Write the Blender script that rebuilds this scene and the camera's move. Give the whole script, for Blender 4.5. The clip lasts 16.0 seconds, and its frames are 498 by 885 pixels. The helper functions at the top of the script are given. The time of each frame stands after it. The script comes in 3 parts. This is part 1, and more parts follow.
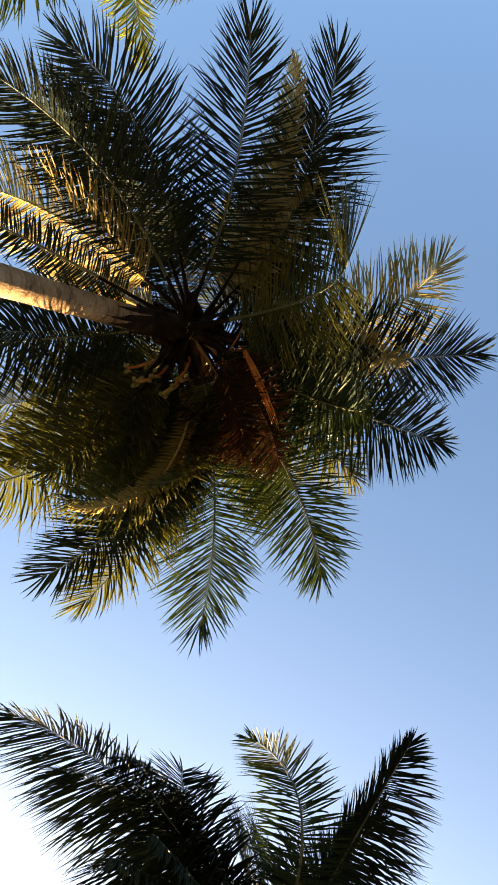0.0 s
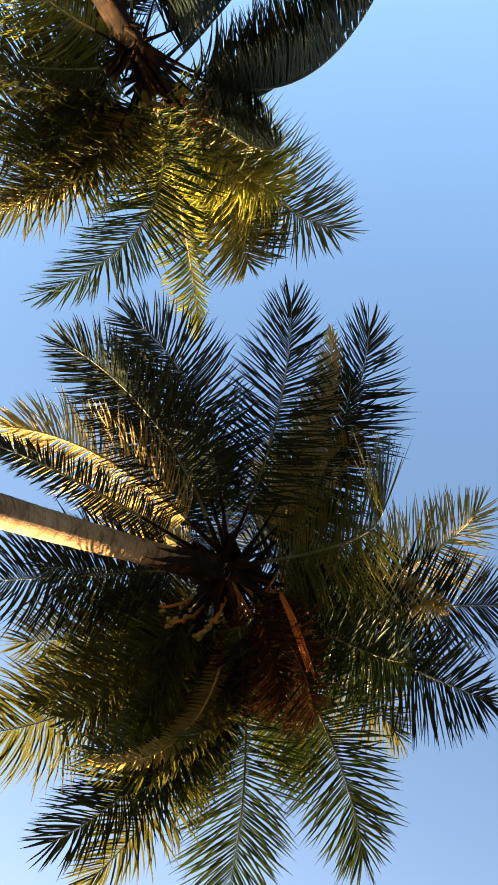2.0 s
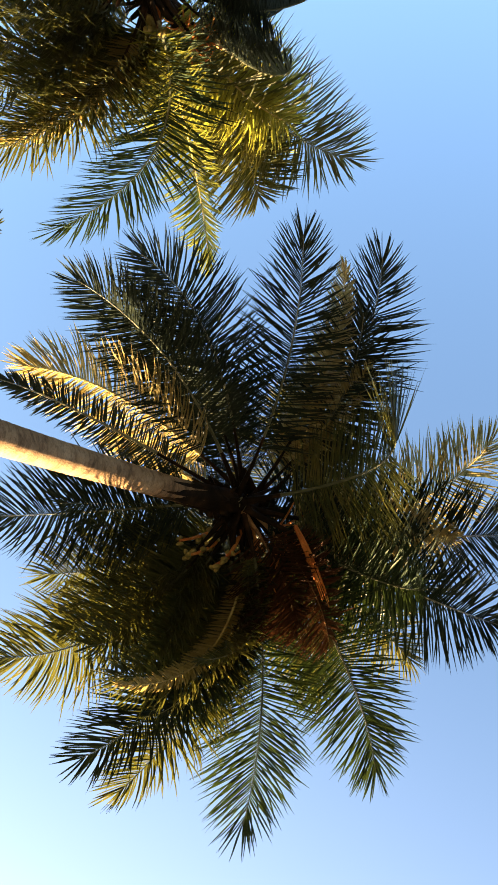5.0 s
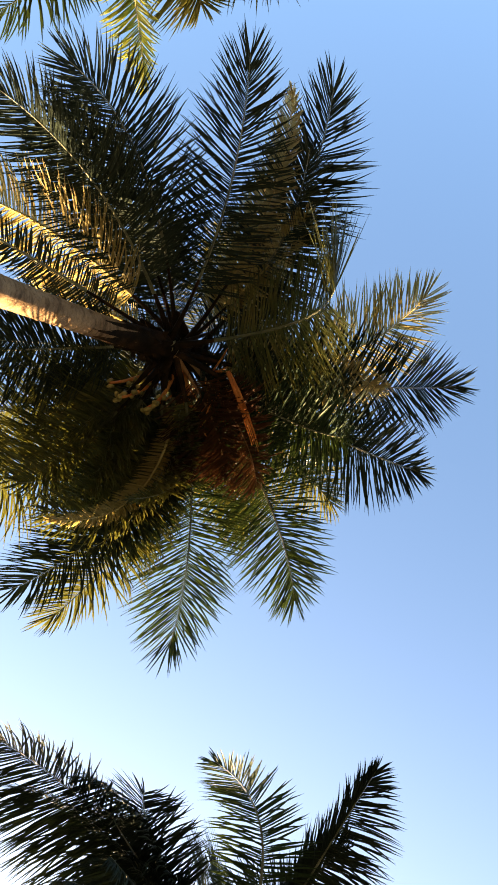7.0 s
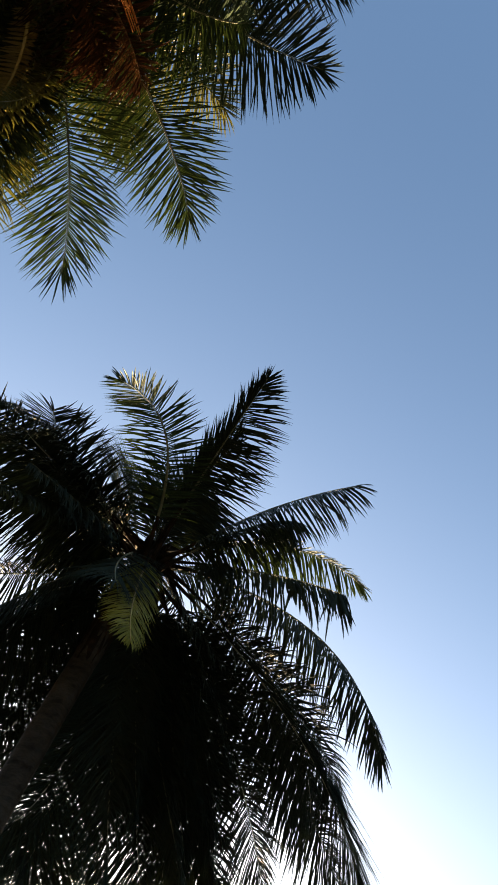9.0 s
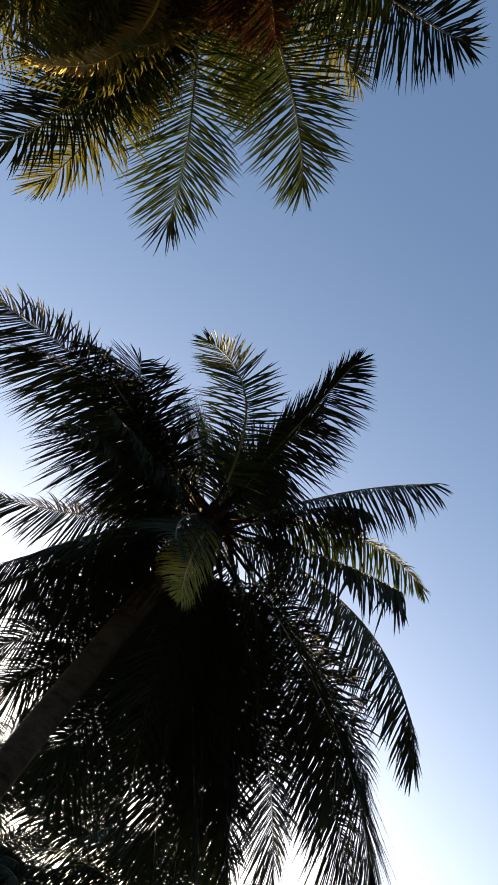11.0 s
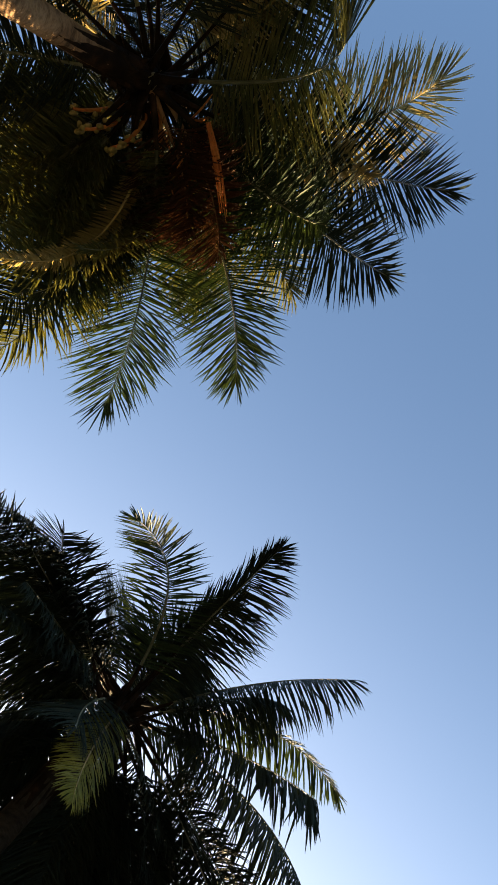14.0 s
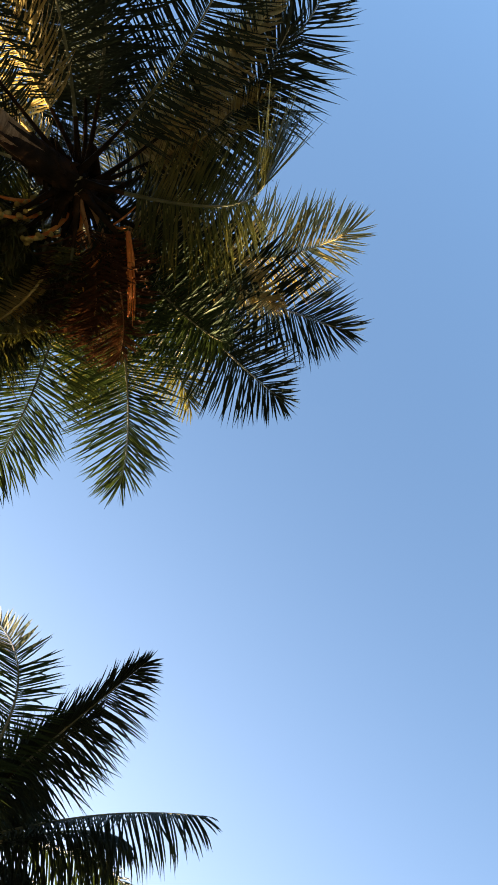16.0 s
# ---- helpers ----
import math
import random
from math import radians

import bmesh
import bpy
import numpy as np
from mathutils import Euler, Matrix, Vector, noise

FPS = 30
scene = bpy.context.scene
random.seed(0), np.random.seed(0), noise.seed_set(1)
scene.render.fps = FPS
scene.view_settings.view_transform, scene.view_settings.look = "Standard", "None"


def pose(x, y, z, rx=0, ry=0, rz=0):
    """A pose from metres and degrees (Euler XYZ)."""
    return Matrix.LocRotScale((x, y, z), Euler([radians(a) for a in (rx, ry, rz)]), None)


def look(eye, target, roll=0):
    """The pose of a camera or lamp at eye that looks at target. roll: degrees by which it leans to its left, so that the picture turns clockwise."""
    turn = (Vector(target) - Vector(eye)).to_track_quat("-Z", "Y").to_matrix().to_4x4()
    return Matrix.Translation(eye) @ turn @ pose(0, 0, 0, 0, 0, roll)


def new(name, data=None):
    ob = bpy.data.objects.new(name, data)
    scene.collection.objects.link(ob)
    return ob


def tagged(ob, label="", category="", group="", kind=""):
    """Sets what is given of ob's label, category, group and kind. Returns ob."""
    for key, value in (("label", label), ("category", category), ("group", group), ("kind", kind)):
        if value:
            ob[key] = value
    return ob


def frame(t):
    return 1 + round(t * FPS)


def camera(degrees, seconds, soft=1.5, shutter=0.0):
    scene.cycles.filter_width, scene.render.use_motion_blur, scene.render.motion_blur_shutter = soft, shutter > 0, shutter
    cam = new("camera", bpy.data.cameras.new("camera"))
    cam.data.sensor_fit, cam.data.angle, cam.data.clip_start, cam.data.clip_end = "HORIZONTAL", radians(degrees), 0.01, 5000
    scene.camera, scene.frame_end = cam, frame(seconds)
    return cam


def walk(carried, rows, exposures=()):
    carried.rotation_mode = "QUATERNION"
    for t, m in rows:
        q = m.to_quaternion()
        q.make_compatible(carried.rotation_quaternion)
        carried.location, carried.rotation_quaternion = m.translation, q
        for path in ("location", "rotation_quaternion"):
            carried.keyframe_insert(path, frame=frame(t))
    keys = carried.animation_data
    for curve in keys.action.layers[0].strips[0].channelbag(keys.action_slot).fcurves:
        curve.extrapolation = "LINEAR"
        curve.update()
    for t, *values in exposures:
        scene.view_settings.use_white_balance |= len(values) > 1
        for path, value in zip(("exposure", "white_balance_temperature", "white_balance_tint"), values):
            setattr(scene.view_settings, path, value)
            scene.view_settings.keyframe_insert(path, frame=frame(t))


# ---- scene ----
cam = camera(39.6, 16.0, soft=1.7)
PATH = [
    (0, 0, -0, 1.6, 178.878, -18.46, 0.355),
    (0.5, 0.019, -0.083, 1.598, 179.112, -17.71, 0.039),
    (1, 0.045, -0.106, 1.606, -176.68, -16.557, 1.077),
    (1.5, 0.054, -0.137, 1.564, -169.841, -19.797, 0.669),
    (2, 0.055, -0.214, 1.537, -162.248, -21.469, -1.761),
    (2.5, 0.066, -0.204, 1.518, -157.073, -22.106, -1.827),
    (3, 0.106, -0.149, 1.512, -156.513, -23.696, -1.986),
    (3.2, 0.113, -0.131, 1.49, -157.914, -25.635, -1.835),
    (5.3, 0.05, -0.062, 1.531, -167.594, -21.852, -2.08),
    (5.5, 0.044, -0.042, 1.587, -168.268, -21.164, -2.733),
    (6, 0.01, 0.031, 1.579, -171.569, -18.145, -2.348),
    (6.5, -0.012, 0.065, 1.568, -174.115, -16.809, -2.232),
    (7, -0.034, 0.039, 1.552, -178.216, -16.386, -2.584),
    (7.5, -0.059, 0.042, 1.626, 175.506, -14.568, -4.16),
    (8, -0.073, 0.058, 1.635, 169.58, -13.029, -4.542),
    (8.5, -0.124, 0.09, 1.649, 156.996, -9.181, -3.518),
    (8.7, -0.162, 0.127, 1.624, 152.391, -6.795, -2.81),
    (10.8, -0.153, 0.229, 1.682, 151.963, -15.31, -7.676),
    (11, -0.163, 0.245, 1.695, 151.155, -16.806, -7.744),
    (11.5, -0.178, 0.265, 1.725, 150.459, -18.551, -8.998),
    (12, -0.167, 0.27, 1.725, 150.925, -18.698, -9.578),
    (12.5, -0.15, 0.3, 1.698, 153.874, -17.773, -9.482),
    (13, -0.114, 0.207, 1.763, 154.162, -15.846, -8.396),
    (13.5, -0.075, 0.093, 1.735, 157.764, -15.979, -9.985),
    (14, -0.016, 0.039, 1.762, 166.404, -13.928, -13.444),
    (14.5, 0.001, 0.013, 1.773, 177.08, -13.744, -16.781),
    (15, 0.055, 0.02, 1.769, 178.814, -11.538, -19.946),
    (15.5, 0.047, 0.03, 1.802, 177.144, -8.606, -21.252),
    (16, 0.015, 0.049, 1.831, 176.995, -5.88, -21.666),
]
EXPOSURES = [(0.0, 3.58, 6610, 9), (1.5, 3.63, 6560, 8), (3.0, 3.78, 6560, 7), (5.5, 3.83, 6560, 7), (7.0, 3.88, 6610, 9),
             (8.0, 3.48, 6400, 5), (8.7, 3.13, 6350, 6), (11.0, 2.88, 6400, 10), (12.5, 2.93, 6350, 10), (13.5, 2.93, 6350, 9),
             (14.0, 3.13, 6300, 8), (14.5, 3.33, 6250, 7), (16.0, 3.58, 6250, 6)]
walk(cam, [(t, pose(*p)) for t, *p in PATH], EXPOSURES)

# ---- sky and sun ----
SUN_AZ, SUN_EL = 112.0, 8.0
world = bpy.data.worlds.new("clear_morning_sky")
world.use_nodes = True
scene.world = world
sky = world.node_tree.nodes.new("ShaderNodeTexSky")
sky.sky_type, sky.sun_disc = "NISHITA", False
sky.sun_elevation, sky.sun_rotation = radians(SUN_EL), radians(90 - SUN_AZ)
sky.air_density, sky.dust_density, sky.ozone_density = 0.85, 5.0, 1.9
back = world.node_tree.nodes["Background"]
back.inputs["Strength"].default_value = 0.0656
world.node_tree.links.new(sky.outputs["Color"], back.inputs["Color"])
sun = new("sun", bpy.data.lights.new("sun", "SUN"))
sun.data.energy, sun.data.angle, sun.data.color = 5.0, radians(0.55), (1.0, 0.70, 0.36)
sun_way = Vector((math.cos(radians(SUN_EL)) * math.cos(radians(SUN_AZ)),
                  math.cos(radians(SUN_EL)) * math.sin(radians(SUN_AZ)), math.sin(radians(SUN_EL))))
sun.matrix_world = look(sun_way * 60, (0, 0, 0))


# ---- materials ----
def material(name):
    mat = bpy.data.materials.new(name)
    mat.use_nodes = True
    nt = mat.node_tree
    return mat, nt, nt.nodes["Principled BSDF"]


def node(nt, kind, **settings):
    n = nt.nodes.new(kind)
    for key, value in settings.items():
        n.inputs[key.replace("_", " ")].default_value = value
    return n


def ramp(nt, fac, *stops):
    r = nt.nodes.new("ShaderNodeValToRGB")
    while len(r.color_ramp.elements) < len(stops):
        r.color_ramp.elements.new(0.5)
    for e, (at, colour) in zip(r.color_ramp.elements, stops):
        e.position, e.color = at, (*colour, 1)
    nt.links.new(fac, r.inputs["Fac"])
    return r.outputs["Color"]


def mix(nt, fac, a, b, blend="MIX"):
    m = nt.nodes.new("ShaderNodeMix")
    m.data_type, m.blend_type = "RGBA", blend
    for socket, value in ((m.inputs[0], fac), (m.inputs[6], a), (m.inputs[7], b)):
        if isinstance(value, (int, float)):
            socket.default_value = value
        elif isinstance(value, tuple):
            socket.default_value = (*value, 1)
        else:
            nt.links.new(value, socket)
    return m.outputs[2]


def bump(nt, height, strength, distance=0.01):
    b = nt.nodes.new("ShaderNodeBump")
    b.inputs["Strength"].default_value, b.inputs["Distance"].default_value = strength, distance
    nt.links.new(height, b.inputs["Height"])
    return b.outputs["Normal"]


def leaf_material(name, deep, fresh, worn, through_colour, through_share, gloss, shine):
    mat, nt, bsdf = material(name)
    geo, info = nt.nodes.new("ShaderNodeNewGeometry"), nt.nodes.new("ShaderNodeObjectInfo")
    coord = nt.nodes.new("ShaderNodeTexCoord")
    patches = node(nt, "ShaderNodeTexNoise", Scale=2.1, Detail=4.0)
    streaks = node(nt, "ShaderNodeTexNoise", Scale=38.0, Detail=3.0)
    nt.links.new(coord.outputs["Object"], patches.inputs["Vector"])
    nt.links.new(coord.outputs["Object"], streaks.inputs["Vector"])
    own = mix(nt, geo.outputs["Random Per Island"], deep, fresh)
    own = mix(nt, ramp(nt, patches.outputs["Fac"], (0.56, (0, 0, 0)), (0.78, (0.8, 0.8, 0.8))), own, worn)
    own = mix(nt, 0.35, own, ramp(nt, info.outputs["Random"], (0.0, deep), (0.6, fresh), (1.0, worn)))
    own = mix(nt, 0.5, own, ramp(nt, streaks.outputs["Fac"], (0.3, (0.55, 0.55, 0.55)), (0.7, (1.25, 1.25, 1.25))), "MULTIPLY")
    nt.links.new(own, bsdf.inputs["Base Color"])
    bsdf.inputs["Roughness"].default_value = gloss
    bsdf.inputs["Specular IOR Level"].default_value = shine
    nt.links.new(bump(nt, streaks.outputs["Fac"], 0.3, 0.004), bsdf.inputs["Normal"])
    soft = nt.nodes.new("ShaderNodeBsdfTranslucent")
    nt.links.new(mix(nt, 0.6, through_colour, mix(nt, 1.0, own, (3.0, 3.0, 2.2), "MULTIPLY")), soft.inputs["Color"])
    blend = nt.nodes.new("ShaderNodeMixShader")
    blend.inputs["Fac"].default_value = through_share
    nt.links.new(bsdf.outputs["BSDF"], blend.inputs[1])
    nt.links.new(soft.outputs["BSDF"], blend.inputs[2])
    nt.links.new(blend.outputs["Shader"], nt.nodes["Material Output"].inputs["Surface"])
    return mat


# Near-black leaf: the shade in and under the crowns is in its colour.
LEAF_SHADED = leaf_material("palm_leaf", (0.011, 0.015, 0.014), (0.023, 0.032, 0.024), (0.044, 0.048, 0.030),
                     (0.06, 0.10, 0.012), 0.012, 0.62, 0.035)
# Greener copy, with sun shining through the leaf put into its colour.
LEAF_LIT_GREEN = leaf_material("sunlit_green_palm_leaf", (0.013, 0.022, 0.016), (0.029, 0.046, 0.023), (0.060, 0.072, 0.030),
                           (0.20, 0.28, 0.025), 0.05, 0.52, 0.06)
# Olive copy for fronds that the sun strikes, the light in its colour.
LEAF_LIT_OLIVE = leaf_material("sunlit_olive_palm_leaf", (0.016, 0.021, 0.008), (0.062, 0.064, 0.018), (0.20, 0.165, 0.06),
                         (0.28, 0.25, 0.03), 0.13, 0.38, 0.15)
# Pale gold copy: direct sunlight on the leaf is painted into it.
LEAF_LIT_GOLD = leaf_material("sunlit_gold_palm_leaf", (0.07, 0.055, 0.020), (0.26, 0.20, 0.08), (0.62, 0.50, 0.30),
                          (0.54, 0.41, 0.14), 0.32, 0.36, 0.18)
# Yellow-green copy that paints the sun passing through a leaf.
LEAF_LIT_LIME = leaf_material("sunlit_lime_palm_leaf", (0.05, 0.055, 0.010), (0.20, 0.20, 0.035), (0.50, 0.47, 0.13),
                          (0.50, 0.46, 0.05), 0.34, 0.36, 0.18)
LEAF_DEAD = leaf_material("dry_palm_leaf", (0.020, 0.009, 0.006), (0.050, 0.020, 0.010), (0.10, 0.045, 0.02),
                          (0.20, 0.07, 0.03), 0.05, 0.7, 0.1)


def stalk_material(name, a, b, c, scale, shine=0.3):
    mat, nt, bsdf = material(name)
    coord = nt.nodes.new("ShaderNodeTexCoord")
    broad = node(nt, "ShaderNodeTexNoise", Scale=scale, Detail=5.0)
    fine = node(nt, "ShaderNodeTexNoise", Scale=scale * 14, Detail=4.0)
    for n in (broad, fine):
        nt.links.new(coord.outputs["Object"], n.inputs["Vector"])
    base = ramp(nt, broad.outputs["Fac"], (0.3, a), (0.5, b), (0.72, c))
    base = mix(nt, 0.6, base, ramp(nt, fine.outputs["Fac"], (0.3, (0.6, 0.6, 0.6)), (0.7, (1.2, 1.2, 1.2))), "MULTIPLY")
    nt.links.new(base, bsdf.inputs["Base Color"])
    bsdf.inputs["Roughness"].default_value = 0.6
    bsdf.inputs["Specular IOR Level"].default_value = shine
    nt.links.new(bump(nt, fine.outputs["Fac"], 0.5, 0.006), bsdf.inputs["Normal"])
    return mat


STALK = stalk_material("green_leaf_stalk", (0.05, 0.055, 0.03), (0.13, 0.13, 0.08), (0.27, 0.25, 0.17), 2.0)
STALK_DEAD = stalk_material("dry_leaf_stalk", (0.16, 0.07, 0.03), (0.26, 0.13, 0.06), (0.34, 0.22, 0.12), 2.0)
# Stalk for the gold fronds, brightened with the same painted sunlight.
STALK_LIT_GOLD = stalk_material("sunlit_gold_leaf_stalk", (0.24, 0.18, 0.06), (0.40, 0.30, 0.11), (0.56, 0.45, 0.20), 2.0)
# Brown fibre, taken near black so that the crown's shade is in it.
FIBRE = stalk_material("shaded_brown_sheath_fibre", (0.007, 0.005, 0.004), (0.014, 0.009, 0.006), (0.042, 0.022, 0.012), 6.0, 0.04)
SPADIX = stalk_material("orange_flower_stalk", (0.30, 0.075, 0.018), (0.52, 0.16, 0.035), (0.62, 0.29, 0.08), 5.0)
HUSK = stalk_material("young_coconut_husk", (0.08, 0.065, 0.020), (0.20, 0.15, 0.045), (0.42, 0.31, 0.10), 9.0)


def bark_material(name, tone):
    mat, nt, bsdf = material(name)
    coord = nt.nodes.new("ShaderNodeTexCoord")
    stretch = nt.nodes.new("ShaderNodeMapping")
    stretch.inputs["Scale"].default_value = (1.0, 1.0, 5.0)
    nt.links.new(coord.outputs["Object"], stretch.inputs["Vector"])
    broad = node(nt, "ShaderNodeTexNoise", Scale=2.4, Detail=6.0, Roughness=0.65)
    rings = node(nt, "ShaderNodeTexNoise", Scale=5.0, Detail=6.0, Roughness=0.7)
    cracks = node(nt, "ShaderNodeTexVoronoi", Scale=16.0)
    cracks.feature = "DISTANCE_TO_EDGE"
    fine = node(nt, "ShaderNodeTexNoise", Scale=70.0, Detail=4.0)
    nt.links.new(coord.outputs["Object"], broad.inputs["Vector"])
    nt.links.new(coord.outputs["Object"], fine.inputs["Vector"])
    for n in (rings, cracks):
        nt.links.new(stretch.outputs["Vector"], n.inputs["Vector"])
    scars = node(nt, "ShaderNodeTexWave", Scale=1.85, Distortion=5.5, Detail=3.0, Detail_Scale=1.6)
    scars.bands_direction = "Z"
    nt.links.new(coord.outputs["Object"], scars.inputs["Vector"])
    base = ramp(nt, broad.outputs["Fac"], (0.3, (0.125, 0.080, 0.050)), (0.5, (0.21, 0.148, 0.098)), (0.7, (0.31, 0.235, 0.165)))
    base = mix(nt, 0.6, base, ramp(nt, rings.outputs["Fac"], (0.36, (0.4, 0.36, 0.33)), (0.5, (1, 1, 1)), (0.75, (1.25, 1.2, 1.15))), "MULTIPLY")
    base = mix(nt, ramp(nt, broad.outputs["Fac"], (0.38, (0.8, 0.8, 0.8)), (0.55, (0.08, 0.08, 0.08))), base,
               ramp(nt, scars.outputs["Fac"], (0.05, (0.22, 0.20, 0.18)), (0.22, (1, 1, 1))), "MULTIPLY")
    base = mix(nt, 0.55, base, ramp(nt, cracks.outputs["Distance"], (0.0, (0.3, 0.28, 0.26)), (0.10, (1, 1, 1))), "MULTIPLY")
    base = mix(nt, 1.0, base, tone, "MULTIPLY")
    nt.links.new(base, bsdf.inputs["Base Color"])
    bsdf.inputs["Roughness"].default_value = 0.85
    bsdf.inputs["Specular IOR Level"].default_value = 0.15
    total = mix(nt, 0.5, rings.outputs["Fac"], fine.outputs["Fac"])
    nt.links.new(bump(nt, total, 0.8, 0.02), bsdf.inputs["Normal"])
    return mat


BARK = bark_material("grey_palm_bark", (1.14, 1.01, 0.85))
# Same bark, darkened to carry the shade on the backlit palm's trunk.
BARK_SHADED = bark_material("shaded_palm_bark", (0.14, 0.15, 0.16))
BARK_BROWN = bark_material("brown_palm_bark", (0.22, 0.16, 0.10))


def ground_material():
    mat, nt, bsdf = material("sandy_grass")
    coord = nt.nodes.new("ShaderNodeTexCoord")
    broad = node(nt, "ShaderNodeTexNoise", Scale=0.35, Detail=6.0)
    fine = node(nt, "ShaderNodeTexNoise", Scale=9.0, Detail=6.0)
    for n in (broad, fine):
        nt.links.new(coord.outputs["Object"], n.inputs["Vector"])
    base = ramp(nt, broad.outputs["Fac"], (0.38, (0.028, 0.038, 0.015)), (0.56, (0.065, 0.062, 0.036)), (0.78, (0.17, 0.145, 0.10)))
    base = mix(nt, 0.6, base, ramp(nt, fine.outputs["Fac"], (0.3, (0.5, 0.5, 0.5)), (0.7, (1.2, 1.2, 1.2))), "MULTIPLY")
    nt.links.new(base, bsdf.inputs["Base Color"])
    bsdf.inputs["Roughness"].default_value = 0.95
    nt.links.new(bump(nt, fine.outputs["Fac"], 0.6, 0.04), bsdf.inputs["Normal"])
    return mat


# ---- the ground ----
# out of view; its tone is set for light bounced into the crowns
bm = bmesh.new()
bmesh.ops.create_grid(bm, x_segments=60, y_segments=60, size=3000)
for v in bm.verts:  # finer towards the trees
    v.co.x, v.co.y = (3000 * math.copysign(abs(c / 3000) ** 2.4, c) for c in (v.co.x, v.co.y))
    v.co.z = 0.10 * noise.noise(Vector((v.co.x * 0.13, v.co.y * 0.13, 4))) - 0.06
ground = new("ground", bpy.data.meshes.new("ground"))
bm.to_mesh(ground.data)
bm.free()
ground.data.materials.append(ground_material())
tagged(ground, "unseen sandy ground with thin dry grass under the palms", "ground", kind="structure")


# ---- palms ----
def mesh_part(name, verts, faces, mat, parent, label="", kind="", smooth=True):
    me = bpy.data.meshes.new(name)
    me.from_pydata(verts, [], faces)
    me.materials.append(mat)
    if smooth:
        me.polygons.foreach_set("use_smooth", [True] * len(me.polygons))
    ob = new(name, me)
    ob.parent = parent
    return tagged(ob, label, kind=kind)


def tube(points, radii, sides, flat=1.0, rough=0.0, rng=None, tip=True):
    """Verts and faces of a tube along points; flat squeezes it along its upper normal."""
    verts, faces = [], []
    side = None
    for i, p in enumerate(points):
        way = (points[min(i + 1, len(points) - 1)] - points[max(i - 1, 0)]).normalized()
        if side is None:
            side = way.cross(Vector((0, 0, 1)) if abs(way.z) < 0.95 else Vector((1, 0, 0))).normalized()
        side = (side - way * side.dot(way)).normalized()
        over = side.cross(way)
        for k in range(sides):
            a = 2 * math.pi * k / sides
            r = radii[i] * (1 + (rng.uniform(-rough, rough) if rough else 0))
            verts.append(p + side * (r * math.cos(a)) + over * (r * flat * math.sin(a)))
    n = len(points)
    for i in range(n - 1):
        for k in range(sides):
            faces.append((i * sides + k, i * sides + (k + 1) % sides, (i + 1) * sides + (k + 1) % sides, (i + 1) * sides + k))
    faces.append(tuple(reversed(range(sides))))
    faces.append(tuple((n - 1) * sides + k for k in range(sides)))
    return verts, faces


def polar(az, el, length):
    a, e = radians(az), radians(el)
    return Vector((math.cos(e) * math.cos(a), math.cos(e) * math.sin(a), math.sin(e))) * length


def arc(a, b, c, t):
    return a * (1 - t) ** 2 + b * (2 * t * (1 - t)) + c * t * t


def leaflet(at, way, across, length, width, hang, fold, rng):
    """One narrow folded leaflet: 15 verts, 8 quads."""
    steps, verts = 4, []
    p, d = at.copy(), way.normalized()
    curl = rng.uniform(-0.05, 0.05)
    for i in range(steps + 1):
        u = i / steps
        w = width * (0.7, 1.0, 0.96, 0.74, 0.05)[i]
        cross = (across - d * across.dot(d)).normalized()
        up = d.cross(cross)
        if up.z < 0:
            up = -up
        verts += [p + cross * w * 0.5 - up * w * fold, p.copy(), p - cross * w * 0.5 - up * w * fold]
        d = (d + Vector((0, 0, -1)) * (hang * (0.25 + 0.5 * u)) + cross * curl).normalized()
        p = p + d * (length / steps)
    faces = []
    for i in range(steps):
        for k in (0, 1):
            q = i * 3 + k
            faces.append((q, q + 1, q + 4, q + 3))
    return verts, faces


class Palm:
    def __init__(self, crown, foot, bend, seed, label, size=1.0, dense=0.0, sunlit_share=0.3, blade=0.022, pitch=0.031):
        self.rng = random.Random(seed)
        # includes the share of fronds that get the olive sunlit colour
        self.crown, self.size, self.dense, self.sunlit_share, self.blade, self.pitch = Vector(crown), size, dense, sunlit_share, blade, pitch
        self.ob = new("coconut_palm")
        self.ob.location = foot
        tagged(self.ob, label, "palm tree", "coconut palms")
        self.foot = Vector(foot)
        self.top = self.crown - self.foot
        self.mid = (self.top * 0.5) + Vector(bend)
        self.count = 0


